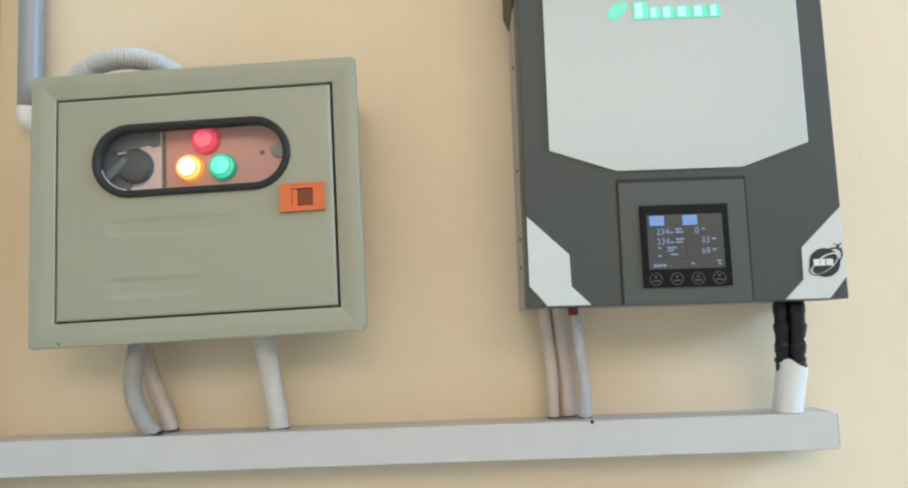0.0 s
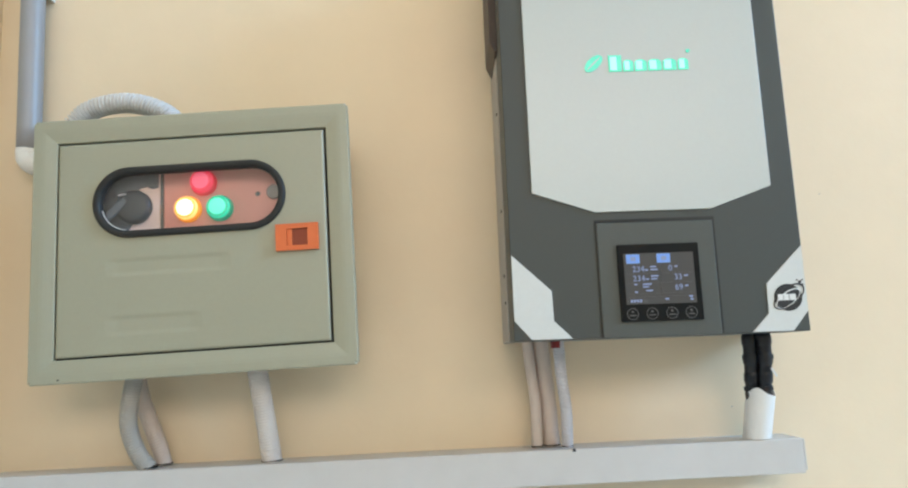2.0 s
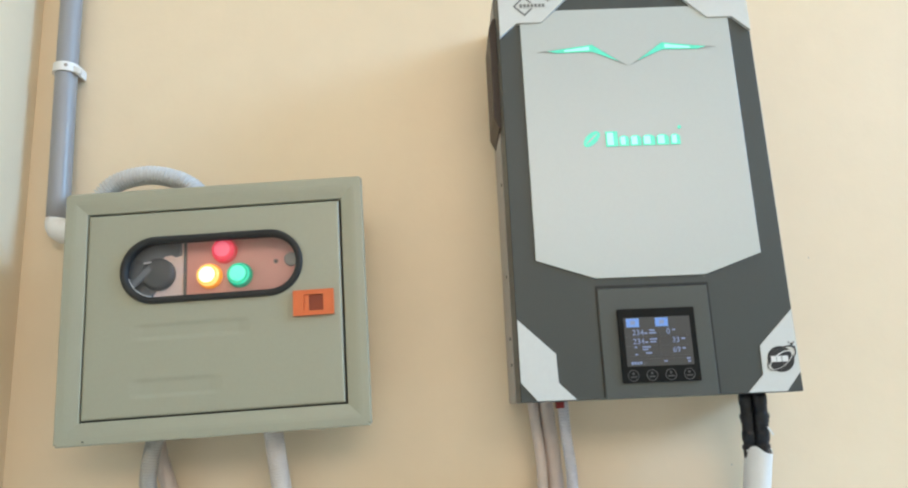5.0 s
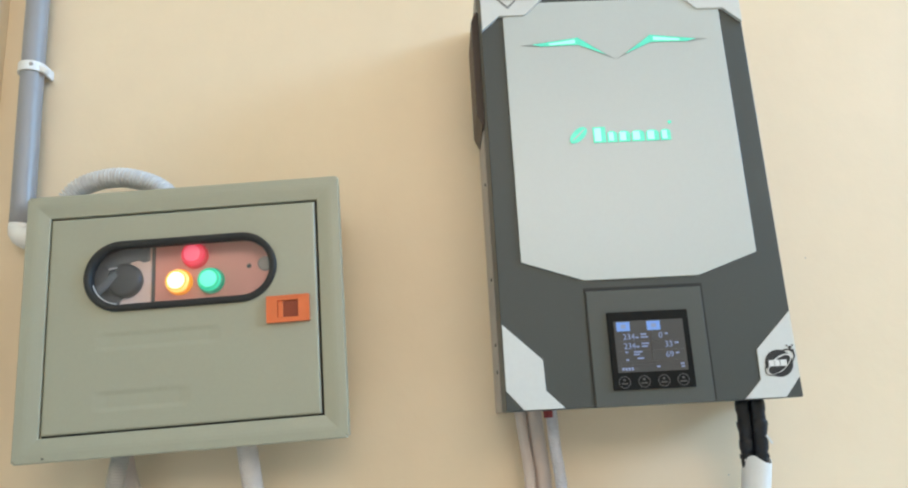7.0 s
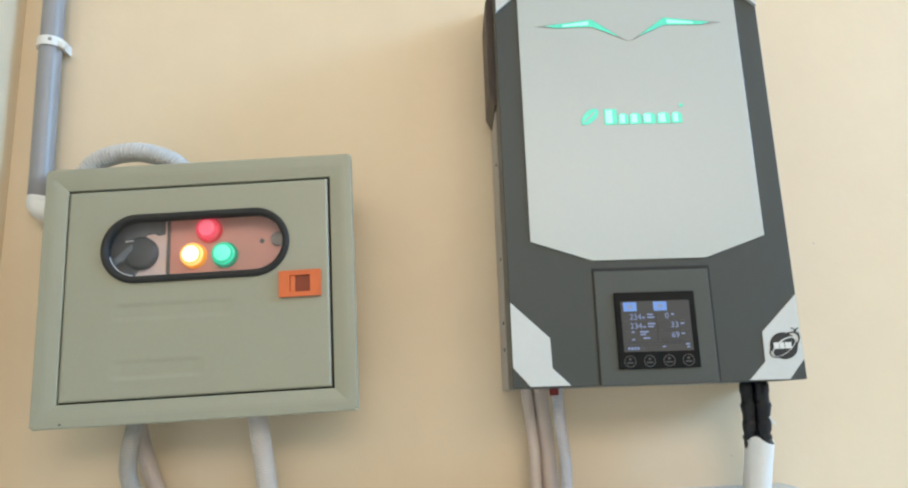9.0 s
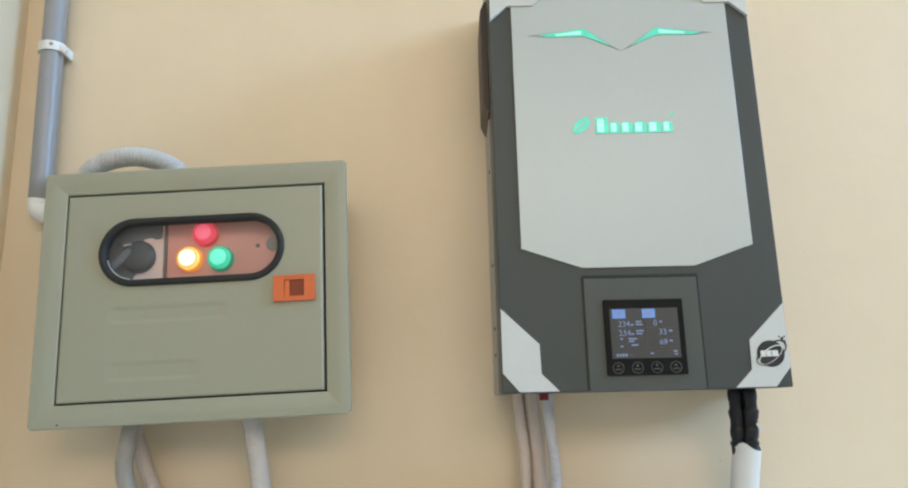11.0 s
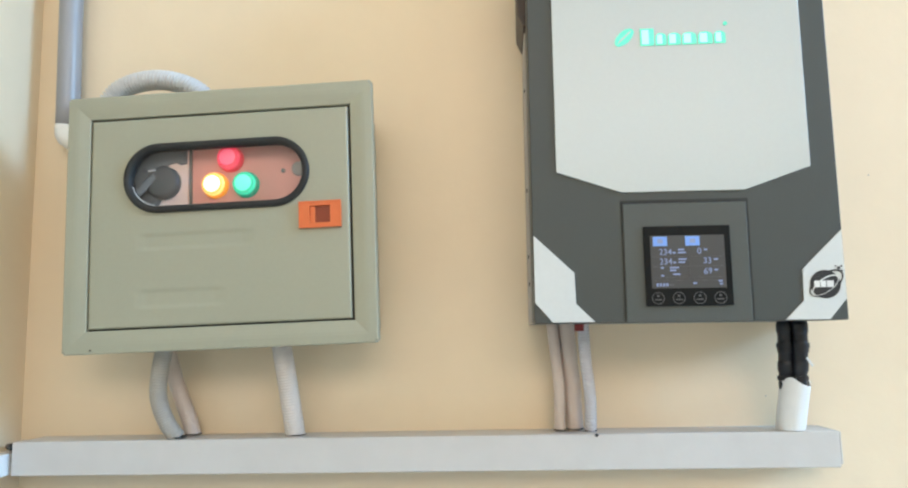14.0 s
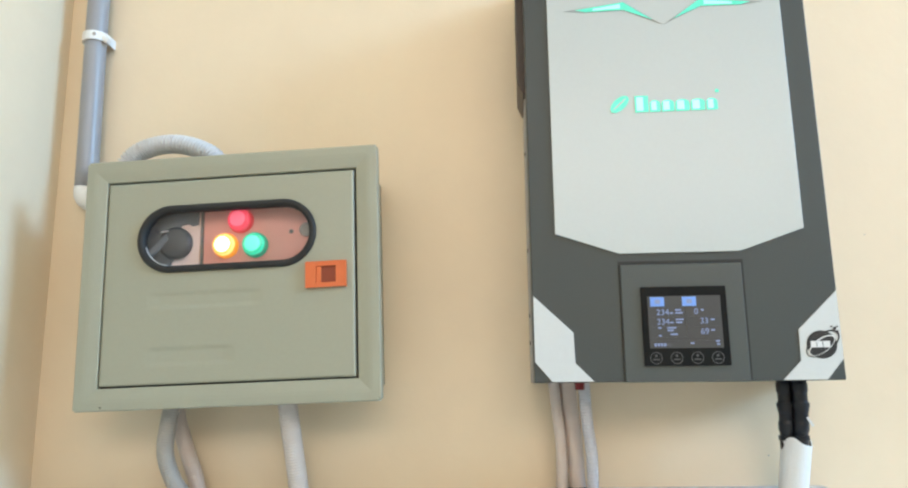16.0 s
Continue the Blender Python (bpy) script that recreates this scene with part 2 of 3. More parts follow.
def hose(points, radius, pitch=0.0, depth=0.0, sides=20, step=None, bm=None):
    """A tube along a curve; with a pitch its wall is ribbed."""
    bm = bm or bmesh.new()
    line = smooth_path(points, step or (pitch / 6 if pitch else 0.004))
    run, loops, side = 0.0, [], None
    for k, p in enumerate(line):
        way = (line[min(k + 1, len(line) - 1)] - line[max(k - 1, 0)]).normalized()
        run += (p - line[k - 1]).length if k else 0
        side = (side - way * side.dot(way)).normalized() if side else way.orthogonal().normalized()
        up = way.cross(side)
        wave = math.cos(2 * math.pi * run / pitch) if pitch else 0
        r = radius + depth * (max(-0.6, min(0.6, wave * 1.4)) / 0.6 - 1) / 2
        loops.append([bm.verts.new(p + r * (math.cos(a) * side + math.sin(a) * up)) for a in (2 * math.pi * s / sides for s in range(sides))])
    for a, b in zip(loops, loops[1:]):
        for s in range(sides):
            bm.faces.new((a[s], a[(s + 1) % sides], b[(s + 1) % sides], b[s]))
    bm.faces.new(loops[0])
    bm.faces.new(loops[-1])
    return bm


def disc_y(cx, cz, radius, y_front, y_back, dome=0.0, n=40, bm=None):
    """A round knob or lens whose axis runs along y, with an optional dome."""
    bm = bm or bmesh.new()
    steps = [(radius, y_back), (radius, y_front + 0.0006), (radius - 0.0006, y_front)]
    steps += [(radius * math.cos(a), y_front - dome * math.sin(a)) for a in (0.35, 0.7, 1.05, 1.35)] if dome else []
    loops = [[bm.verts.new((cx + r * math.cos(2 * math.pi * k / n), y, cz + r * math.sin(2 * math.pi * k / n))) for k in range(n)] for r, y in steps]
    for a, b in zip(loops, loops[1:]):
        for k in range(n):
            bm.faces.new((a[k], a[(k + 1) % n], b[(k + 1) % n], b[k]))
    bm.faces.new(loops[0])
    bm.faces.new(loops[-1])
    return bm


def lettering(text, x, z, height, y, mat, parent, name="digits"):
    """Raised characters of the built-in font on a plate facing -y; x, z is their lower left corner."""
    curve = bpy.data.curves.new(name, "FONT")
    curve.body, curve.size, curve.extrude = text, height / 0.7, 0.0002
    made = new(name, curve)
    bpy.context.view_layer.update()
    me = bpy.data.meshes.new_from_object(made)
    bpy.data.objects.remove(made)
    me.transform(pose(x, y, z, 90, 0, 0))
    me.materials.clear()
    me.materials.append(mat)
    ob = new(name, me)
    ob.parent = parent
    return ob


# ---- structure ----
def structure(name, bm, mat, label, category):
    return tagged(part(name, bm, mat), label, category, kind="structure")


T = 0.15
north = structure("wall_north", block(LEFT_X - T, RIGHT_X + T, WALL_Y, WALL_Y + T, 0, CEIL), PAINT, "cream painted plaster wall with soft sheen", "wall")
structure("wall_west", block(LEFT_X - T, LEFT_X, FRONT_Y, WALL_Y, 0, CEIL), PAINT, "cream painted side wall meeting in corner", "wall")
# This unseen wall is cut open only for the added fill light.
south = block(LEFT_X - T, FILL_X[0], FRONT_Y - T, FRONT_Y, 0, CEIL)
block(FILL_X[1], RIGHT_X + T, FRONT_Y - T, FRONT_Y, 0, CEIL, bm=south)
block(FILL_X[0], FILL_X[1], FRONT_Y - T, FRONT_Y, 0, FILL_Z[0], bm=south)
block(FILL_X[0], FILL_X[1], FRONT_Y - T, FRONT_Y, FILL_Z[1], CEIL, bm=south)
structure("wall_south", south, PAINT, "cream painted unseen wall with an added fill opening", "wall")
east = block(RIGHT_X, RIGHT_X + T, FRONT_Y, WIN_Y[0], 0, CEIL)
block(RIGHT_X, RIGHT_X + T, WIN_Y[1], WALL_Y, 0, CEIL, bm=east)
block(RIGHT_X, RIGHT_X + T, WIN_Y[0], WIN_Y[1], 0, WIN_Z[0], bm=east)
block(RIGHT_X, RIGHT_X + T, WIN_Y[0], WIN_Y[1], WIN_Z[1], CEIL, bm=east)
structure("wall_east", east, PAINT, "cream painted wall with a daylight opening", "wall")
structure("floor", block(LEFT_X - T, RIGHT_X + T, FRONT_Y - T, WALL_Y + T, -0.1, 0), FLOOR_WARM, "plain unseen floor coloured to warm the bounced light", "floor")
structure("ceiling", block(LEFT_X - T, RIGHT_X + T, FRONT_Y - T, WALL_Y + T, CEIL, CEIL + 0.1), CEILING_PAINT, "plain white painted ceiling of the room", "ceiling")
structure("ledge", block(LEFT_X, RIGHT_X, WALL_Y - 0.45, WALL_Y, 0.0, 0.909, 0.003), LEDGE_WHITE, "white smooth ledge top running below the trunking", "ledge")


for x, z in ((0.414, 1.30), (0.272, 1.041)):
    part("speck", slab(oval(x, z, 0.0008, 0.0007, 9), WALL_Y - 0.0006, WALL_Y + 0.001), SIDE_GREY, north)


# ---- cable trunking ----
def cable_trunking():
    t = thing("cable_trunking", pose(-0.14, -0.01, 0.9728, 0, 0.2, 0), "white plastic cable trunking screwed along the wall", "trunking")
    x0, x1 = -0.467, 0.4645
    part("base", block(x0, x1, -0.024, 0.03, 0.0, 0.0355, 0.001), TRUNK_WHITE, t)
    part("cover", block(x0 - 0.0006, x1 + 0.0006, -0.03, -0.008, -0.0022, 0.0363, 0.0014), TRUNK_WHITE, t)
    # A black dot by the blue conduit's foot, added as a small round head.
    part("screw", disc_y(0.2062, 0.0352, 0.0019, -0.0312, -0.029), BLACK_PLASTIC, t, "tiny black dot beside a conduit foot")
    part("end_cap", block(x1 + 0.0008, x1 + 0.003, -0.029, 0.029, 0.001, 0.0355, 0.0008), TRUNK_WHITE, t)
    return t


cable_trunking()


def side_trunking():
    t = thing("side_trunking", pose(LEFT_X, -0.25, 0.9735), "narrow white trunking running along the side wall", "trunking")
    part("base", block(0, 0.022, -0.6, 0.254, 0.0, 0.0235, 0.001), PVC_WHITE, t)
    part("cover", block(0.02, 0.026, -0.6, 0.2545, -0.0006, 0.0241, 0.0012), PVC_WHITE, t)
    return t


side_trunking()
# An added black piece imitates the dark gap above the side trunking.
t = thing("corner_gap", pose(LEFT_X + 0.012, WALL_Y - 0.045, 1.0), "dark wedge added for the gap in the corner", "cable")
part("dark_wedge", hose([(-0.006, 0.02, 0.0), (0.004, 0.0, 0.004), (0.018, -0.012, 0.006)], 0.0035, sides=10), BLACK_PLASTIC, t, smooth=True)


# ---- rigid conduit pipe ----
def conduit_pipe():
    t = thing("conduit_pipe", pose(-0.584, WALL_Y - 0.021, 1.397), "grey plastic conduit pipe rising along the wall", "pipe")
    part("tube", hose([(0.001, 0, 0), (-0.002, 0, 0.2)] + [(-0.003, 0, 0.2 * k) for k in range(2, 13)] + [(-0.003, 0, CEIL - 1.398)], 0.0142, sides=64, step=0.03), PVC_GREY, t, smooth=True)
    part("elbow", hose([(0.001, 0, 0.004), (0.001, 0, -0.006), (0.008, -0.001, -0.013), (0.024, -0.002, -0.016), (0.09, -0.002, -0.016)], 0.0146, sides=28), PVC_WHITE, t, "white plastic elbow", smooth=True)
    return t


conduit_pipe()


def pipe_clip():
    t = thing("pipe_clip", pose(-0.5862, WALL_Y, 1.616), "white plastic saddle clip holding the grey pipe", "clip")
    outer = [(0.0172 * math.cos(a), -0.021 + 0.0172 * math.sin(a)) for a in np.linspace(math.pi, 2 * math.pi, 24)]
    inner = [(0.0145 * math.cos(a), -0.021 + 0.0145 * math.sin(a)) for a in np.linspace(2 * math.pi, math.pi, 24)]
    profile = [(-0.0172, -0.0005)] + outer + [(0.0172, -0.0005), (0.0145, -0.0005)] + inner + [(-0.0145, -0.0005)]
    bm = bmesh.new()
    face = bm.faces.new([bm.verts.new((x, y, -0.0065)) for x, y in profile])
    up = bmesh.ops.extrude_face_region(bm, geom=[face])
    bmesh.ops.translate(bm, verts=[v for v in up["geom"] if isinstance(v, bmesh.types.BMVert)], vec=(0, 0, 0.013))
    part("saddle", bm, PVC_WHITE, t)
    ear = block(-0.008, 0.008, -0.004, 0.004, -0.0045, 0.0045, 0.0025)
    ear.transform(pose(0.0175, -0.027, -0.003, 0, 35, 0))
    part("ear", ear, PVC_WHITE, t)
    part("screw", disc_y(0.0065, 0.001, 0.0026, -0.0378, -0.034), SIDE_GREY, t, "small grey screw head")
    return t


pipe_clip()


# ---- flexible conduits ----
TOP = 1.0105


def top_at(x):
    """The height of the trunking's upper side."""
    return 0.9728 + 0.0368 - 0.0035 * (x + 0.14)


def flexible_conduit(name, points, radius, mat, label, pitch=0.0042, depth=0.0022):
    points = points[:-1] + [(*points[-1][:2], top_at(points[-1][0]))] if points[-1][2] == TOP else points
    first = Vector(points[0])
    t = thing(name, Matrix.Translation(first), label, "conduit")
    part("hose", hose([Vector(p) - first for p in points], radius, pitch, depth), mat, t, smooth=True)
    foot = Vector(points[-1]) - first
    if points[-1][2] < 1.03:
        part("cut_end", disc_ring(foot, radius), SEAM, t, "dark cut end")
    return t


def disc_ring(foot, radius):
    """The dark rim of the hole into which a hose runs."""
    bm = bmesh.new()
    bmesh.ops.create_cone(bm, cap_ends=True, segments=24, radius1=radius + 0.0004, radius2=radius + 0.0004, depth=0.0012, matrix=Matrix.Translation((foot.x, foot.y, 1.0112 - 1.01 + foot.z)))
    return bm


flexible_conduit("flexible_conduit", [(-0.532, -0.02, 1.365), (-0.522, -0.025, 1.408), (-0.496, -0.03, 1.436), (-0.452, -0.033, 1.4445), (-0.412, -0.033, 1.435), (-0.386, -0.033, 1.415), (-0.376, -0.033, 1.38)], 0.0125, FLEX_WHITE,
                 "white corrugated conduit arching over the enclosure top", 0.0044, 0.0042)
flexible_conduit("flexible_conduit", [(-0.420, -0.045, 1.135), (-0.4305, -0.042, 1.095), (-0.4345, -0.038, 1.06), (-0.428, -0.030, 1.03), (-0.416, -0.026, TOP)], 0.0098, FLEX_GREY,
                 "bowed grey corrugated conduit below the enclosure", 0.0032, 0.0004)
flexible_conduit("flexible_conduit", [(-0.440, -0.01, 1.13), (-0.436, -0.004, 1.095), (-0.4255, -0.001, 1.06), (-0.4145, 0.001, 1.03), (-0.4095, 0.002, TOP)], 0.0095, FLEX_PINK,
                 "pale corrugated conduit against the wall below enclosure", 0.0032, 0.0003)
flexible_conduit("flexible_conduit", [(-0.292, -0.035, 1.13), (-0.2885, -0.032, 1.1), (-0.283, -0.025, 1.055), (-0.278, -0.018, TOP)], 0.0116, FLEX_CREAM,
                 "straight off-white corrugated conduit entering the trunking", 0.0032, 0.0005)
flexible_conduit("flexible_conduit", [(0.040, -0.006, 1.14), (0.0425, -0.003, 1.1), (0.0455, -0.001, 1.06), (0.0465, 0.0, TOP)], 0.0098, FLEX_PINK,
                 "pale pinkish conduit close to the wall", 0.004, 0.0002)
flexible_conduit("flexible_conduit", [(0.0235, -0.012, 1.14), (0.0265, -0.010, 1.1), (0.0295, -0.010, 1.06), (0.0285, -0.009, TOP)], 0.0066, FLEX_PINK,
                 "slim pale pinkish conduit bowing below the inverter", 0.004, 0.0002)
flexible_conduit("flexible_conduit", [(0.057, -0.04, 1.132), (0.0585, -0.036, 1.09), (0.0625, -0.028, 1.05), (0.0625, -0.018, TOP)], 0.0068, FLEX_BLUE,
                 "thin pale blue corrugated conduit below the inverter", 0.0036, 0.0005)


def loom(points):
    first = Vector(points[0])
    t = thing("cable_loom", Matrix.Translation(first), "black corrugated split cable sleeve under the inverter", "cable", "black cable sleeves")
    sleeve = part("sleeve", hose([Vector(p) - first for p in points], 0.0086, 0.021, 0.0010, sides=18, step=0.001), FLEX_BLACK, t, smooth=True)
    for k in (1, 2):
        p = Vector(points[k]) - first
        part("tape_edge", hose([p + Vector((0, 0, 0.0025)), p, p - Vector((0, 0, 0.0025))], 0.0093, sides=18, step=0.001), FLEX_BLACK, sleeve)
    return t


def tie_end():
    t = thing("cable_tie", pose(0.2925, -0.0610, 1.083, 0, -30, 0), "pale loose cable tie end on the black sleeve", "cable tie")
    part("strap", block(-0.0011, 0.0011, -0.0006, 0.0006, -0.006, 0.005, 0.0004), WHITE_INK_GLINT, t)


loom([(0.2740, -0.05, 1.14), (0.2740, -0.047, 1.1), (0.2742, -0.042, 1.065), (0.277, -0.037, 1.04)])
loom([(0.2868, -0.058, 1.14), (0.2868, -0.055, 1.1), (0.2856, -0.048, 1.065), (0.282, -0.04, 1.04)])
tie_end()


def white_sleeve():
    t = thing("pipe_sleeve", pose(0.2795, -0.026, top_at(0.2795)), "short white plastic pipe sleeve with slanted torn top", "pipe")
    bm, n, loops = bmesh.new(), 32, []
    for r, top in ((0.0156, False), (0.0160, True), (0.0148, True), (0.0144, False)):
        loop = []
        for k in range(n):
            a = 2 * math.pi * k / n
            z = 0.0525 + 0.005 * math.cos(2 * (a + 2.35)) + 0.0008 * math.sin(5 * a) if top else 0.0
            loop.append(bm.verts.new((r * math.cos(a) + 0.07 * z, r * math.sin(a) - 0.3 * z, z)))
        loops.append(loop)
    for a, b in zip(loops, loops[1:] + loops[:1]):
        for k in range(n):
            bm.faces.new((a[k], a[(k + 1) % n], b[(k + 1) % n], b[k]))
    part("sleeve", bm, PVC_WHITE, t, smooth=False)
    return t


white_sleeve()


# ---- enclosure with pilot lamps ----
def enclosure():
    """Local frame: x across, z up from the middle of the front; the front face lies at y = 0, the wall at y = 0.11."""
    t = thing("electrical_enclosure", pose(-0.3447, -0.09, 1.2591, 0, -0.95, 0), "pebble grey steel distribution box with oval window", "enclosure")
    W, H = 0.1765, 0.1458
    DX0, DX1, DZ0, DZ1 = -0.151, 0.147, -0.1195, 0.119
    # open shell: back and four sides
    SW, SH = W - 0.017, H - 0.017
    shell = block(-SW, -SW + 0.0015, 0.008, 0.11, -SH, SH)
    block(SW - 0.0015, SW, 0.008, 0.11, -SH, SH, bm=shell)
    block(-SW, SW, 0.008, 0.11, SH - 0.0015, SH, bm=shell)
    block(-SW, SW, 0.008, 0.11, -SH, -SH + 0.0015, bm=shell)
    block(-SW, SW, 0.1075, 0.1095, -SH, SH, bm=shell)
    part("shell", shell, BOX_PAINT, t)
    # front frame: a pressed profile that rolls over the edge and dips to the door
    bm, loops = bmesh.new(), []
    for s, y in ((0.0172, 0.0135), (0.001, 0.013), (0.0, 0.0115), (0.0, 0.0012), (0.0005, 0.0005), (0.0014, 0.0001), (0.0085, 0.0), (0.012, 0.0003), (0.0155, 0.0009), (0.0185, 0.0015), (0.0205, 0.0019), (0.0222, 0.0022), (0.0232, 0.003), (0.0234, 0.012)):
        k = s / 0.0234
        x0, x1 = -W - 0.0025 + k * (DX0 - 0.0015 + W + 0.0025), W - 0.001 + k * (DX1 + 0.0027 - W + 0.001)
        z0, z1 = -H - 0.001 + k * (DZ0 - 0.0019 + H + 0.001), H + 0.002 + k * (DZ1 + 0.0022 - H - 0.002)
        loops.append([bm.verts.new((x, y, z)) for x, z in rect(x0, x1, z0, z1)])
    for a, b in zip(loops, loops[1:]):
        for k in range(4):
            bm.faces.new((a[k], a[(k + 1) % 4], b[(k + 1) % 4], b[k]))
    bmesh.ops.bevel(bm, geom=[e for e in bm.edges if abs((e.verts[0].co - e.verts[1].co).x) < 0.012 and abs((e.verts[0].co - e.verts[1].co).z) < 0.012 and max(abs(v.co.x) for v in e.verts) > W - 0.006 and max(abs(v.co.z) for v in e.verts) > H - 0.003], offset=0.002, segments=2, affect="EDGES")
    part("frame", bm, BOX_PAINT, t)
    part("seam", ring(rect(DX0 - 0.003, DX1 + 0.003, DZ0 - 0.003, DZ1 + 0.003), rect(DX0 + 0.004, DX1 - 0.004, DZ0 + 0.004, DZ1 - 0.004), 0.0085, 0.011), SEAM, t)

    part("paint_chip", slab(oval(-0.146, -0.1425, 0.0014, 0.0009, 10), -0.0004, 0.001), SEAM, t)

    # door sheet with an oval opening and two pressed hollows
    WX, WZ, WW, WH = -0.0045, 0.0482, 0.1035, 0.0366
    hollows = ((-0.094, 0.036, -0.0325, -0.0165), (-0.094, 0.004, -0.0975, -0.0795))
    nx, nz = 220, 180
    bm = bmesh.new()

    def inside(x, z, grow=0.0):
        dx = max(0.0, abs(x - WX) - (WW - WH))
        return math.hypot(dx, z - WZ) < WH + grow

    def front(x, z):
        y = 0.0022
        for x0, x1, z0, z1 in hollows:
            across = max(0.0, min(1.0, min(x - x0, x1 - x) / 0.014 + 0.3))
            down = max(0.0, min(1.0, (min(z - z0, z1 - z) + 0.002) / 0.0045))
            y += 0.0011 * across * down
        e = min(x - DX0, DX1 - x, z - DZ0, DZ1 - z)
        return y + (0.0012 if e < 0.0007 else 0.0003 if e < 0.002 else 0.0)

    sheet = {}
    for i in range(nx + 1):
        for j in range(nz + 1):
            x, z = DX0 + (DX1 - DX0) * i / nx, DZ0 + (DZ1 - DZ0) * j / nz
            sheet[i, j] = bm.verts.new((x, front(x, z), z))
    for i in range(nx):
        for j in range(nz):
            x, z = DX0 + (DX1 - DX0) * (i + 0.5) / nx, DZ0 + (DZ1 - DZ0) * (j + 0.5) / nz
            if not inside(x, z):
                bm.faces.new((sheet[i, j], sheet[i + 1, j], sheet[i + 1, j + 1], sheet[i, j + 1]))
    bmesh.ops.delete(bm, geom=[v for v in bm.verts if not v.link_faces], context="VERTS")
    rim = [e for e in bm.edges if e.is_boundary]
    back = bmesh.ops.extrude_edge_only(bm, edges=rim)
    bmesh.ops.translate(bm, verts=[v for v in back["geom"] if isinstance(v, bmesh.types.BMVert)], vec=(0, 0.005, 0))
    door = part("door", bm, BOX_PAINT, t, smooth=False)
    for p in door.data.polygons:
        p.use_smooth = abs(p.normal.y) > 0.5

    # rubber gasket of the oval window: a rounded profile
    bm, loops = bmesh.new(), []
    for r, y in ((0.0035, 0.0022), (0.0033, -0.0008), (0.0015, -0.0022), (-0.0015, -0.0022), (-0.0035, -0.0008), (-0.0045, 0.001), (-0.0045, 0.009)):
        loops.append([bm.verts.new((x, y, z)) for x, z in stadium(WX, WZ, WW + r, WH + r)])
    n = len(loops[0])
    for a, b in zip(loops, loops[1:]):
        for k in range(n):
            bm.faces.new((a[k], a[(k + 1) % n], b[(k + 1) % n], b[k]))
    part("gasket", bm, RUBBER, door, "black rubber window gasket", smooth=True)
    pane = part("window_pane", slab(stadium(WX, WZ, WW - 0.003, WH - 0.003), 0.0035, 0.0055), GLASS, door, "clear glossy plastic pane")
    pane.visible_shadow = False

    # The reflection along the pane's lower left edge, modelled as a white line.
    highlight_line = [Vector((x, 0.0026, z)) for x, z in stadium(WX, WZ, WW - 0.0052, WH - 0.0052)][26:36]
    part("pane_highlight", hose(highlight_line, 0.0005, sides=8, step=0.002), WHITE_INK_GLINT, door, "thin white highlight along the pane edge", smooth=True)

    # orange latch with a square finger recess
    LX, LZ = 0.1145, -0.0036
    latch = part("latch", ring(rect(LX - 0.0235, LX + 0.0235, LZ - 0.0148, LZ + 0.0148), rect(LX - 0.0115, LX + 0.0115, LZ - 0.0095, LZ + 0.0095), -0.0022, 0.004), ORANGE, door, "orange plastic slide latch")
    part("rim", ring(rect(LX - 0.0236, LX + 0.0236, LZ - 0.0149, LZ + 0.0149), rect(LX - 0.0218, LX + 0.0218, LZ - 0.0131, LZ + 0.0131), -0.0027, -0.002), ORANGE, latch)
    part("recess", block(LX - 0.0113, LX + 0.0113, 0.0005, 0.004, LZ - 0.0093, LZ + 0.0093), ORANGE_SHADED, latch)
    part("slider", block(LX - 0.0113, LX - 0.0055, -0.001, 0.0005, LZ - 0.0093, LZ + 0.0093, 0.0006), ORANGE, latch)

    # inner plate and devices behind the window
    part("inner_plate", block(-0.043, 0.135, 0.0272, 0.032, -0.02, 0.11), SALMON, t, "salmon coloured inner mounting plate")
    part("divider", block(-0.0458, -0.0428, 0.0245, 0.05, -0.02, 0.11), GREY_INK, t)
    switch = part("switch_plate", block(-0.14, -0.046, 0.0225, 0.034, -0.02, 0.11), PALE_PLATE, t, "pale plate of a rotary switch")
    body = [(-0.14, 0.11), (-0.0465, 0.11), (-0.0465, 0.0685), (-0.054, 0.0665), (-0.060, 0.0695), (-0.0685, 0.068), (-0.0745, 0.03), (-0.083, 0.016), (-0.090, -0.02), (-0.14, -0.02)]
    part("switch_body", slab(body, 0.021, 0.0305, 0.0025), SWITCH_GREY, switch, "plastic switch body with blue pane sheen in its colour")
    knob = part("knob", disc_y(-0.0735, 0.0465, 0.0195, 0.0145, 0.0308, 0.003), SWITCH_KNOB, switch, "black rotary switch knob", smooth=True)
    # The pane's diagonal reflection, shaped as a thin raised bar.
    bm = block(-0.026, 0.022, 0.0115, 0.0145, -0.0048, 0.0048, 0.0022, 3)
    bm.transform(pose(-0.0965, 0, 0.0395, 0, -42, 0))
    part("reflection_streak", bm, SWITCH_SHINE, knob, "blue grey reflection streak across the switch")
    # A glint on the knob's upper left, put in as a flat white mark.
    part("glint", slab([(-0.0885, 0.0590), (-0.0800, 0.0598), (-0.0797, 0.0610), (-0.0882, 0.0605)], 0.0105, 0.0135), WHITE_INK_GLINT, knob, "white glint on the knob")
    part("key_lock", disc_y(0.0840, 0.0560, 0.0085, 0.0245, 0.0298), LOCK_GREY, t, "dark round lock barrel")
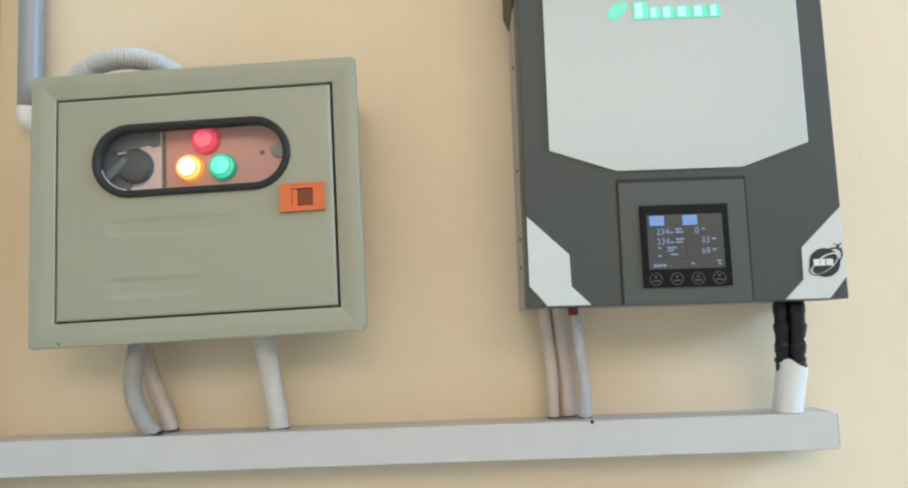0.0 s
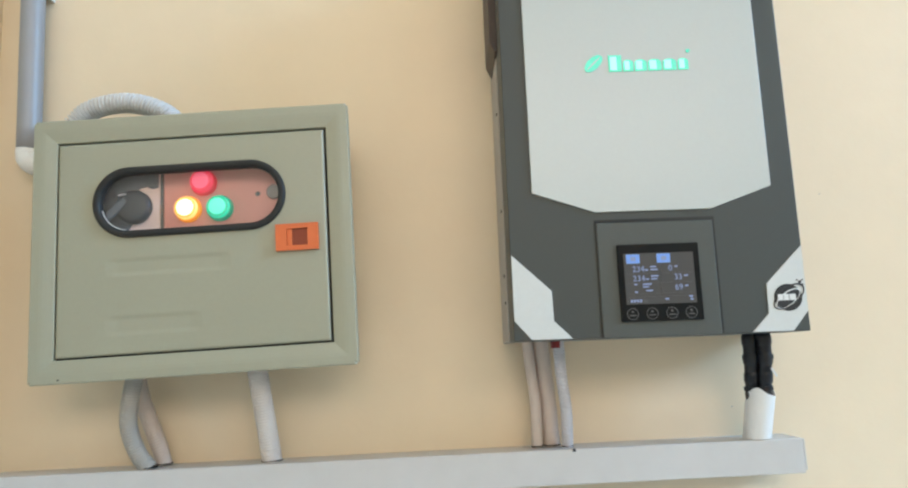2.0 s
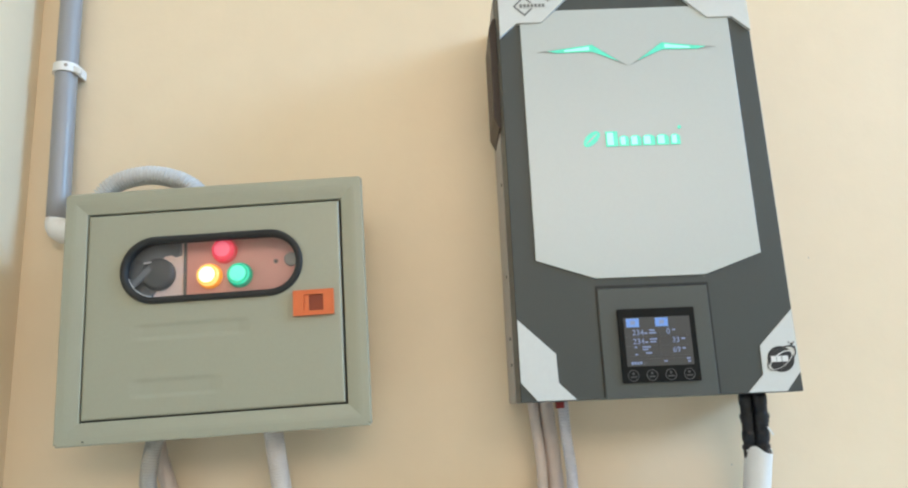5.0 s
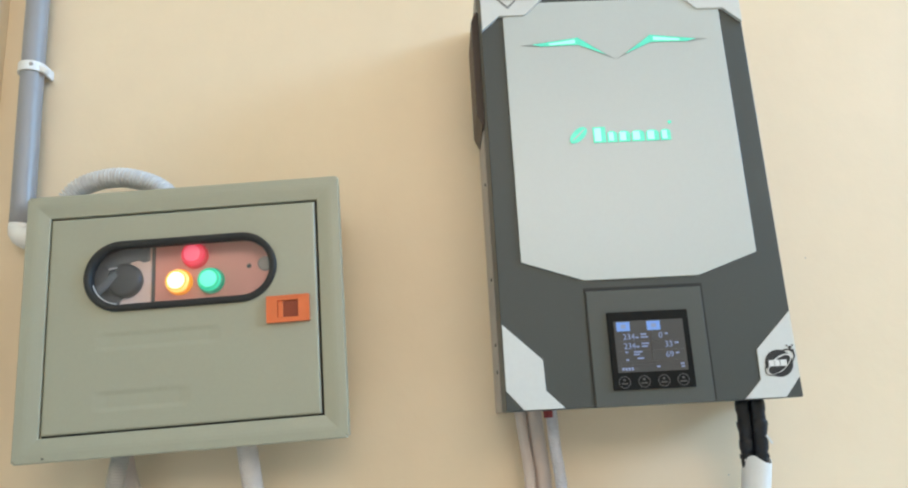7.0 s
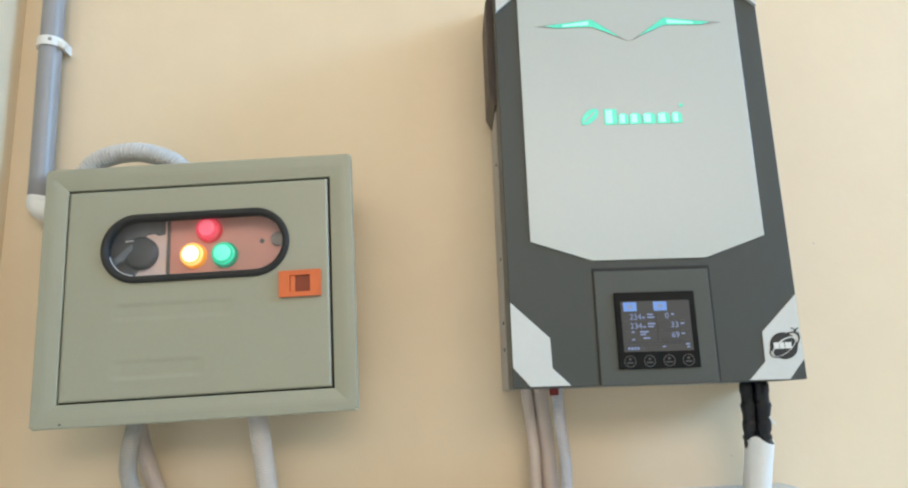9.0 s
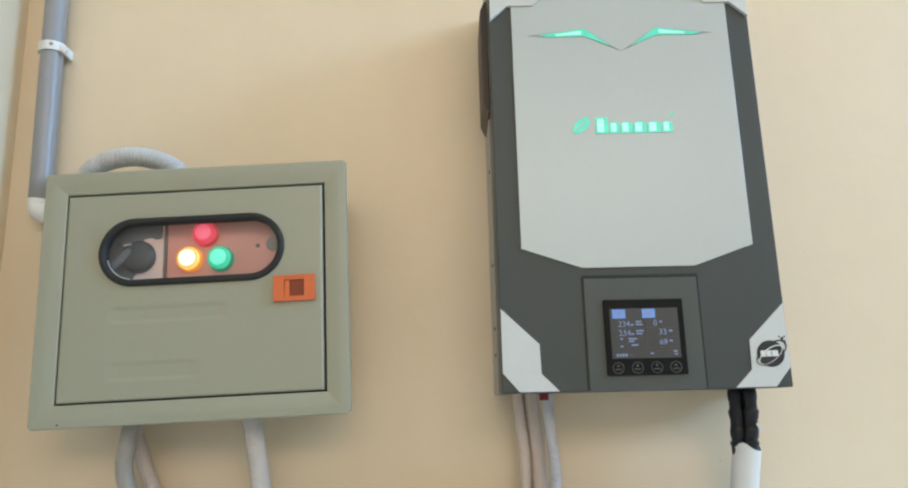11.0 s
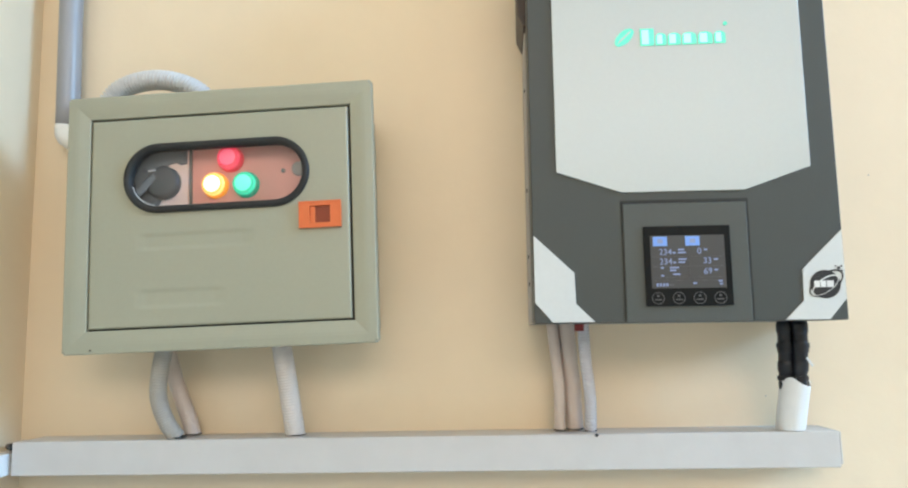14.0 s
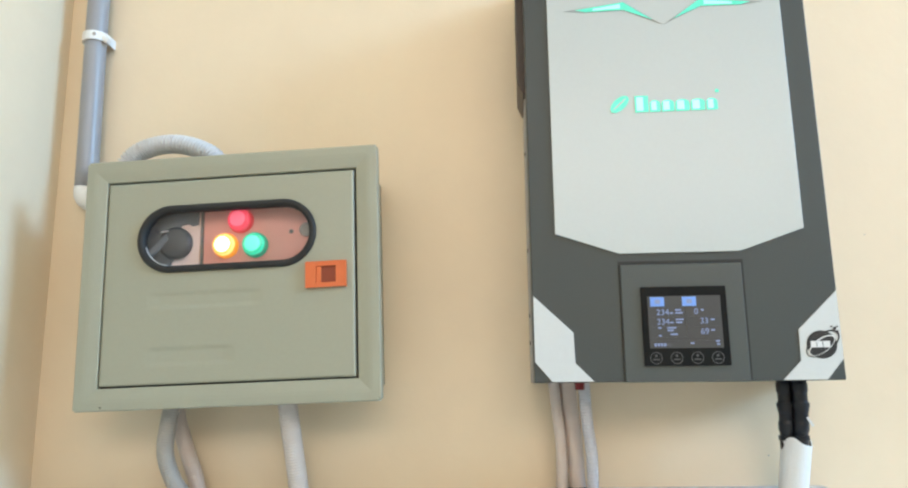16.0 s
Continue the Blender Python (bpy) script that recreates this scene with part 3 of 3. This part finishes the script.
    part("screw_hole", disc_y(0.0650, 0.0550, 0.0028, 0.0266, 0.0298), GREY_INK, t)
    for name, x, z, lens, rim, core in (("red_pilot_lamp", 0.0035, 0.0715, LAMP_RED, LAMP_RED_RIM, RED_CORE), ("amber_pilot_lamp", -0.0145, 0.0415, LAMP_AMBER, LAMP_AMBER_RIM, AMBER_CORE), ("green_pilot_lamp", 0.022, 0.0405, LAMP_GREEN, LAMP_GREEN_RIM, GREEN_CORE)):
        body = part(name, disc_y(x, z, 0.0152, 0.024, 0.0298), rim, t, "glowing " + name.replace("_", " "), smooth=False)
        part("lens", disc_y(x, z, 0.0130, 0.0155, 0.0242, 0.003), lens, body, smooth=False)
        part("glowing_core", disc_y(x, z, 0.0098, 0.0132, 0.0145, 0.0012), core, body)
        for r, y in ((0.0110, 0.0136), (0.0137, 0.0195)):
            part("lens_ring", ring(oval(x, z, r + 0.0004, r + 0.0004, 32), oval(x, z, r - 0.0004, r - 0.0004, 32), y, y + 0.003), rim, body)
    return t


enclosure()


# ---- inverter ----
def inverter():
    """Local frame: origin at the lower left front corner, x across, z up; front at y = 0, wall at y = 0.14."""
    t = thing("solar_inverter", pose(0, -0.12, 1.13, 0, 0.85, 0), "slate grey wall inverter with silver front panel", "inverter")
    W, H = 0.31, 0.525
    part("front_cover", block(-0.0004, W + 0.0004, 0, 0.055, 0, H, 0.0012), SLATE, t)
    chassis = part("chassis", block(-0.0018, W + 0.0018, 0.0555, 0.1395, 0.001, H - 0.002, 0.001), SIDE_GREY, t, "grey steel rear chassis")
    for z in (0.045, 0.076, 0.152, 0.27):
        for x, s in ((-0.0021, -1), (W + 0.0021, 1)):
            bm = bmesh.new()
            bmesh.ops.create_cone(bm, cap_ends=True, segments=14, radius1=0.0022, radius2=0.0018, depth=0.0016, matrix=pose(x, 0.066, z, 0, 90, 0))
            part("screw", bm, SEAM, chassis)
    shroud = slab([(0.003, 0.336), (-0.003, 0.336), (-0.0092, 0.350), (-0.0092, 0.474), (-0.004, 0.487), (0.003, 0.487)], 0.036, 0.118, 0.0014)
    grille = part("fan_grille", shroud, FAN_BROWN, t, "dark brown side fan grille")
    for k in range(8):
        part("slat", block(-0.0095, -0.0088, 0.046, 0.110, 0.354 + 0.0158 * k, 0.360 + 0.0158 * k, 0.0003), FAN_BROWN, grille)

    mid = W / 2
    left_bottom = [(0.026, 0.1565), (0.0925, 0.1335)]
    left_top = [(0.0705, 0.4725), (0.0525, 0.4555), (0.026, 0.4555)]
    outline = left_bottom + mirrored(left_bottom, mid) + mirrored(left_top, mid) + left_top
    panel = part("front_panel", slab(outline, -0.0022, 0.001, 0.0006), SILVER, t, "silver white front panel")

    lower = [(0.0006, 0.0905), (0.0415, 0.051), (0.0422, 0.0195), (0.061, 0.0006), (0.018, 0.0006), (0.0006, 0.021)]
    upper = [(0.0006, 0.4365), (0.0215, 0.4555), (0.0525, 0.4555), (0.0915, 0.4935), (0.0915, H - 0.0008), (0.0006, H - 0.0008)]
    for shape in (lower, mirrored(lower, mid)):
        part("corner_plate", slab(shape, -0.0012, 0.0008, 0.0004), DECAL, t, "silver white corner plate")
    for shape in (upper, mirrored(upper, mid)):
        part("corner_plate", slab(shape, -0.0042, 0.0008, 0.0005), DECAL, t, "silver white corner plate")

    # eyebrow lights
    brow = [(0.045, 0.4162), (0.1125, 0.4243), (0.1535, 0.3948), (0.1125, 0.4139), (0.068, 0.4134)]
    glow = [(0.058, 0.4168), (0.1122, 0.4239), (0.1255, 0.414), (0.1435, 0.4008), (0.112, 0.4143), (0.069, 0.4138)]
    core = [(0.078, 0.4172), (0.1085, 0.4212), (0.1085, 0.4165), (0.078, 0.4152)]
    for side in (0, 1):
        shape = [mirrored(s, mid) if side else s for s in (brow, glow, core)]
        light = part("eyebrow_light", slab(shape[0], -0.0026, -0.002), BROW_GREY, panel, "thin eyebrow shaped teal light")
        part("light_strip", slab(shape[1], -0.003, -0.0024), TEAL_GLOW, light)
        part("bright_core", slab(shape[2], -0.0033, -0.0028), TEAL_HOT, light)

    # illuminated emblem: a leaf and six plain bars
    def tilted(cx, cz, rx, rz, turn, n=28):
        c, s = math.cos(turn), math.sin(turn)
        return [(cx + c * u - s * v, cz + s * u + c * v) for u, v in oval(0, 0, rx, rz, n)]
    emblem = part("emblem", slab(tilted(0.102, 0.301, 0.0125, 0.0066, 0.75), -0.003, -0.002), TEAL_GLOW, panel, "glowing teal leaf and bar emblem")
    part("leaf_vein", slab(tilted(0.102, 0.301, 0.010, 0.0007, 0.75), -0.0034, -0.0028), DECAL, emblem)
    for x, w, h, z in ((0.1185, 0.0145, 0.0190, 0.2908), (0.1345, 0.0115, 0.0135, 0.2908), (0.1473, 0.0135, 0.0135, 0.2908), (0.1622, 0.0150, 0.0135, 0.2908), (0.1787, 0.0150, 0.0135, 0.2908), (0.1953, 0.0118, 0.0135, 0.2908)):
        arch = [(x + w / 2 + w / 2 * math.cos(a), z + h - 0.004 + 0.004 * math.sin(a)) for a in np.linspace(0, math.pi, 9)]
        outline = rect(x, x + w, z, z + h) if h > 0.015 else [(x, z), (x + w, z)] + arch
        bar = part("bar", slab(outline, -0.003, -0.002), TEAL_GLOW, emblem)
        part("bright_core", slab(rect(x + 0.0018, x + w * 0.62, z + 0.0018, z + h - 0.0018), -0.0033, -0.0028), TEAL_HOT, bar)
    part("dot", slab(oval(0.2075, 0.3125, 0.0022, 0.0022, 16), -0.003, -0.002), TEAL_GLOW, emblem)

    # printed diamond mark with a bar on the upper corner plate
    d = part("diamond_mark", ring([(0.0325, 0.4925), (0.0465, 0.4785), (0.0325, 0.4645), (0.0185, 0.4785)], [(0.0325, 0.4897), (0.0437, 0.4785), (0.0325, 0.4673), (0.0213, 0.4785)], -0.0046, -0.004), GREY_INK, t, "grey printed diamond mark")
    part("clearance", slab(rect(0.0255, 0.062, 0.4752, 0.4822), -0.0048, -0.0043), DECAL, d)
    for k in range(7):
        part("bar", slab(rect(0.0268 + 0.0046 * k, 0.0302 + 0.0046 * k, 0.4764, 0.4808), -0.0051, -0.0046), GREY_INK, d)
    part("bar", slab(rect(0.0595, 0.0655, 0.4858, 0.4872), -0.0046, -0.004), GREY_INK, d)
    part("bar", slab(rect(0.0618, 0.0632, 0.4835, 0.4895), -0.0047, -0.0041), GREY_INK, d)

    # round black emblem on the lower corner plate: plain shapes
    e = part("round_emblem", slab(oval(0.2895, 0.0355, 0.0148, 0.0142), -0.0016, -0.001), INK, t, "black round printed emblem")
    part("orbit", ring(tilted(0.2905, 0.0365, 0.0195, 0.0098, 0.6, 40), tilted(0.2902, 0.036, 0.0183, 0.0086, 0.6, 40), -0.0019, -0.0013), INK, e)
    part("swoosh", ring(tilted(0.2895, 0.0345, 0.0155, 0.0068, 0.6, 40), tilted(0.2895, 0.0341, 0.0147, 0.006, 0.6, 40), -0.0021, -0.0015), WHITE_INK_GLINT, e)
    for x, w in ((0.2785, 0.0055), (0.2848, 0.005), (0.2908, 0.0065)):
        part("bar", slab(rect(x, x + w, 0.0325, 0.039), -0.0023, -0.0017), WHITE_INK_GLINT, e)
    for x, z, r in ((0.3035, 0.0515, 0.0016), (0.3062, 0.0485, 0.0011), (0.3005, 0.0535, 0.0009), (0.3062, 0.0535, 0.0009)):
        part("dot", slab(oval(x, z, r, r, 12), -0.0017, -0.001), INK, e)

    # display lid
    lid = part("display_lid", block(0.0928, 0.2172, -0.0016, 0.004, -0.0006, 0.1215, 0.0009), SLATE_LID, t, "slate grey display lid")
    part("lid_gap", ring(rect(0.0908, 0.2195, -0.0002, 0.1252), rect(0.094, 0.216, 0.001, 0.1205), -0.0004, 0.001), SEAM, lid)
    display = part("display", block(0.1122, 0.1988, -0.0042, 0.0, 0.0158, 0.0972, 0.001), SCREEN_BLACK, lid, "glossy black display with blue digits")
    F = -0.0046
    part("lcd", slab(rect(0.1185, 0.1922, 0.0335, 0.0872), F, -0.004), LCD, display)
    return t, display, lid


unit, display, lid = inverter()
Y = -0.005


def segments(x0, x1, z0, z1, mat=LCD_PALE, name="bar"):
    return part(name, slab(rect(x0, x1, z0, z1), Y - 0.0002, Y + 0.0006), mat, display)


for x in (0.1212, 0.1535):
    icon = segments(x, x + 0.0142, 0.0765, 0.0862, LCD_BLUE, "icon")
    part("icon_mark", slab(rect(x + 0.0045, x + 0.0098, 0.0792, 0.0835), Y - 0.0005, Y - 0.0001), LCD_PALE, icon)
lettering("234", 0.1268, 0.0675, 0.0061, Y, LCD_PALE, display)
lettering("234", 0.1268, 0.0577, 0.0061, Y, LCD_PALE, display)
lettering("0", 0.1648, 0.0680, 0.0061, Y, LCD_PALE, display)
lettering("33", 0.1702, 0.0582, 0.0061, Y, LCD_PALE, display)
lettering("69", 0.1702, 0.0475, 0.0061, Y, LCD_PALE, display)
for x, z, w in ((0.1405, 0.0686, 0.003), (0.1405, 0.0588, 0.003), (0.146, 0.0718, 0.006), (0.146, 0.0688, 0.0075), (0.146, 0.062, 0.008), (0.146, 0.059, 0.0065), (0.128, 0.0535, 0.003), (0.137, 0.0535, 0.009), (0.137, 0.0508, 0.006),
                (0.14, 0.0468, 0.007), (0.128, 0.0455, 0.003), (0.1718, 0.0715, 0.003), (0.181, 0.0615, 0.004), (0.181, 0.0508, 0.0035), (0.1595, 0.0375, 0.0035), (0.1845, 0.0395, 0.004), (0.1855, 0.0365, 0.003)):
    segments(x, x + w, z, z + 0.0016)
for k in range(4):
    segments(0.123 + 0.0032 * k, 0.1252 + 0.0032 * k, 0.0355, 0.0385)
segments(0.1365, 0.1405, 0.0358, 0.0382, BUTTON_INK)
for z in (0.0655, 0.0555, 0.0443, 0.0412):
    segments(0.121, 0.190, z, z + 0.0004, BUTTON_INK, "rule")
segments(0.1565, 0.1569, 0.0443, 0.0755, BUTTON_INK, "rule")
for x in (0.1242, 0.1448, 0.1655, 0.1858):
    button = part("button", ring(oval(x, 0.0236, 0.0062, 0.0062, 28), oval(x, 0.0236, 0.0055, 0.0055, 28), -0.0045, -0.004), BUTTON_INK, display, "ringed touch button")
    part("button_mark", slab(rect(x - 0.0034, x + 0.0034, 0.0215, 0.0228), -0.0045, -0.004), BUTTON_INK, button)
    part("button_mark", slab(rect(x - 0.0012, x + 0.0012, 0.0248, 0.027), -0.0045, -0.004), BUTTON_INK, button)


def cable_gland():
    t = thing("cable_gland", pose(0.0505, -0.062, 1.1215), "small red cable gland under the inverter", "gland")
    bm = bmesh.new()
    bmesh.ops.create_cone(bm, cap_ends=True, segments=8, radius1=0.0052, radius2=0.0056, depth=0.011, matrix=Matrix.Translation((0, 0, 0.0055)))
    part("nut", bm, RED_GLAND, t)
    part("collar", block(-0.0065, 0.0065, -0.0065, 0.0065, 0.0072, 0.0098, 0.0012), BLACK_PLASTIC, t)
    return t


cable_gland()

# a crumb on the ledge
t = thing("crumb", pose(0.336, -0.005, 0.9095), "tiny dark crumb lying on the white ledge", "debris")
bm = bmesh.new()
bmesh.ops.create_icosphere(bm, subdivisions=2, radius=0.0027, matrix=Matrix.Translation((0, 0, 0.0006)) @ Matrix.Diagonal((1.2, 0.7, 0.35, 1)))
for v in bm.verts:
    v.co += v.co.normalized() * random.uniform(-0.0004, 0.0004)
part("flake", bm, SIDE_GREY, t)
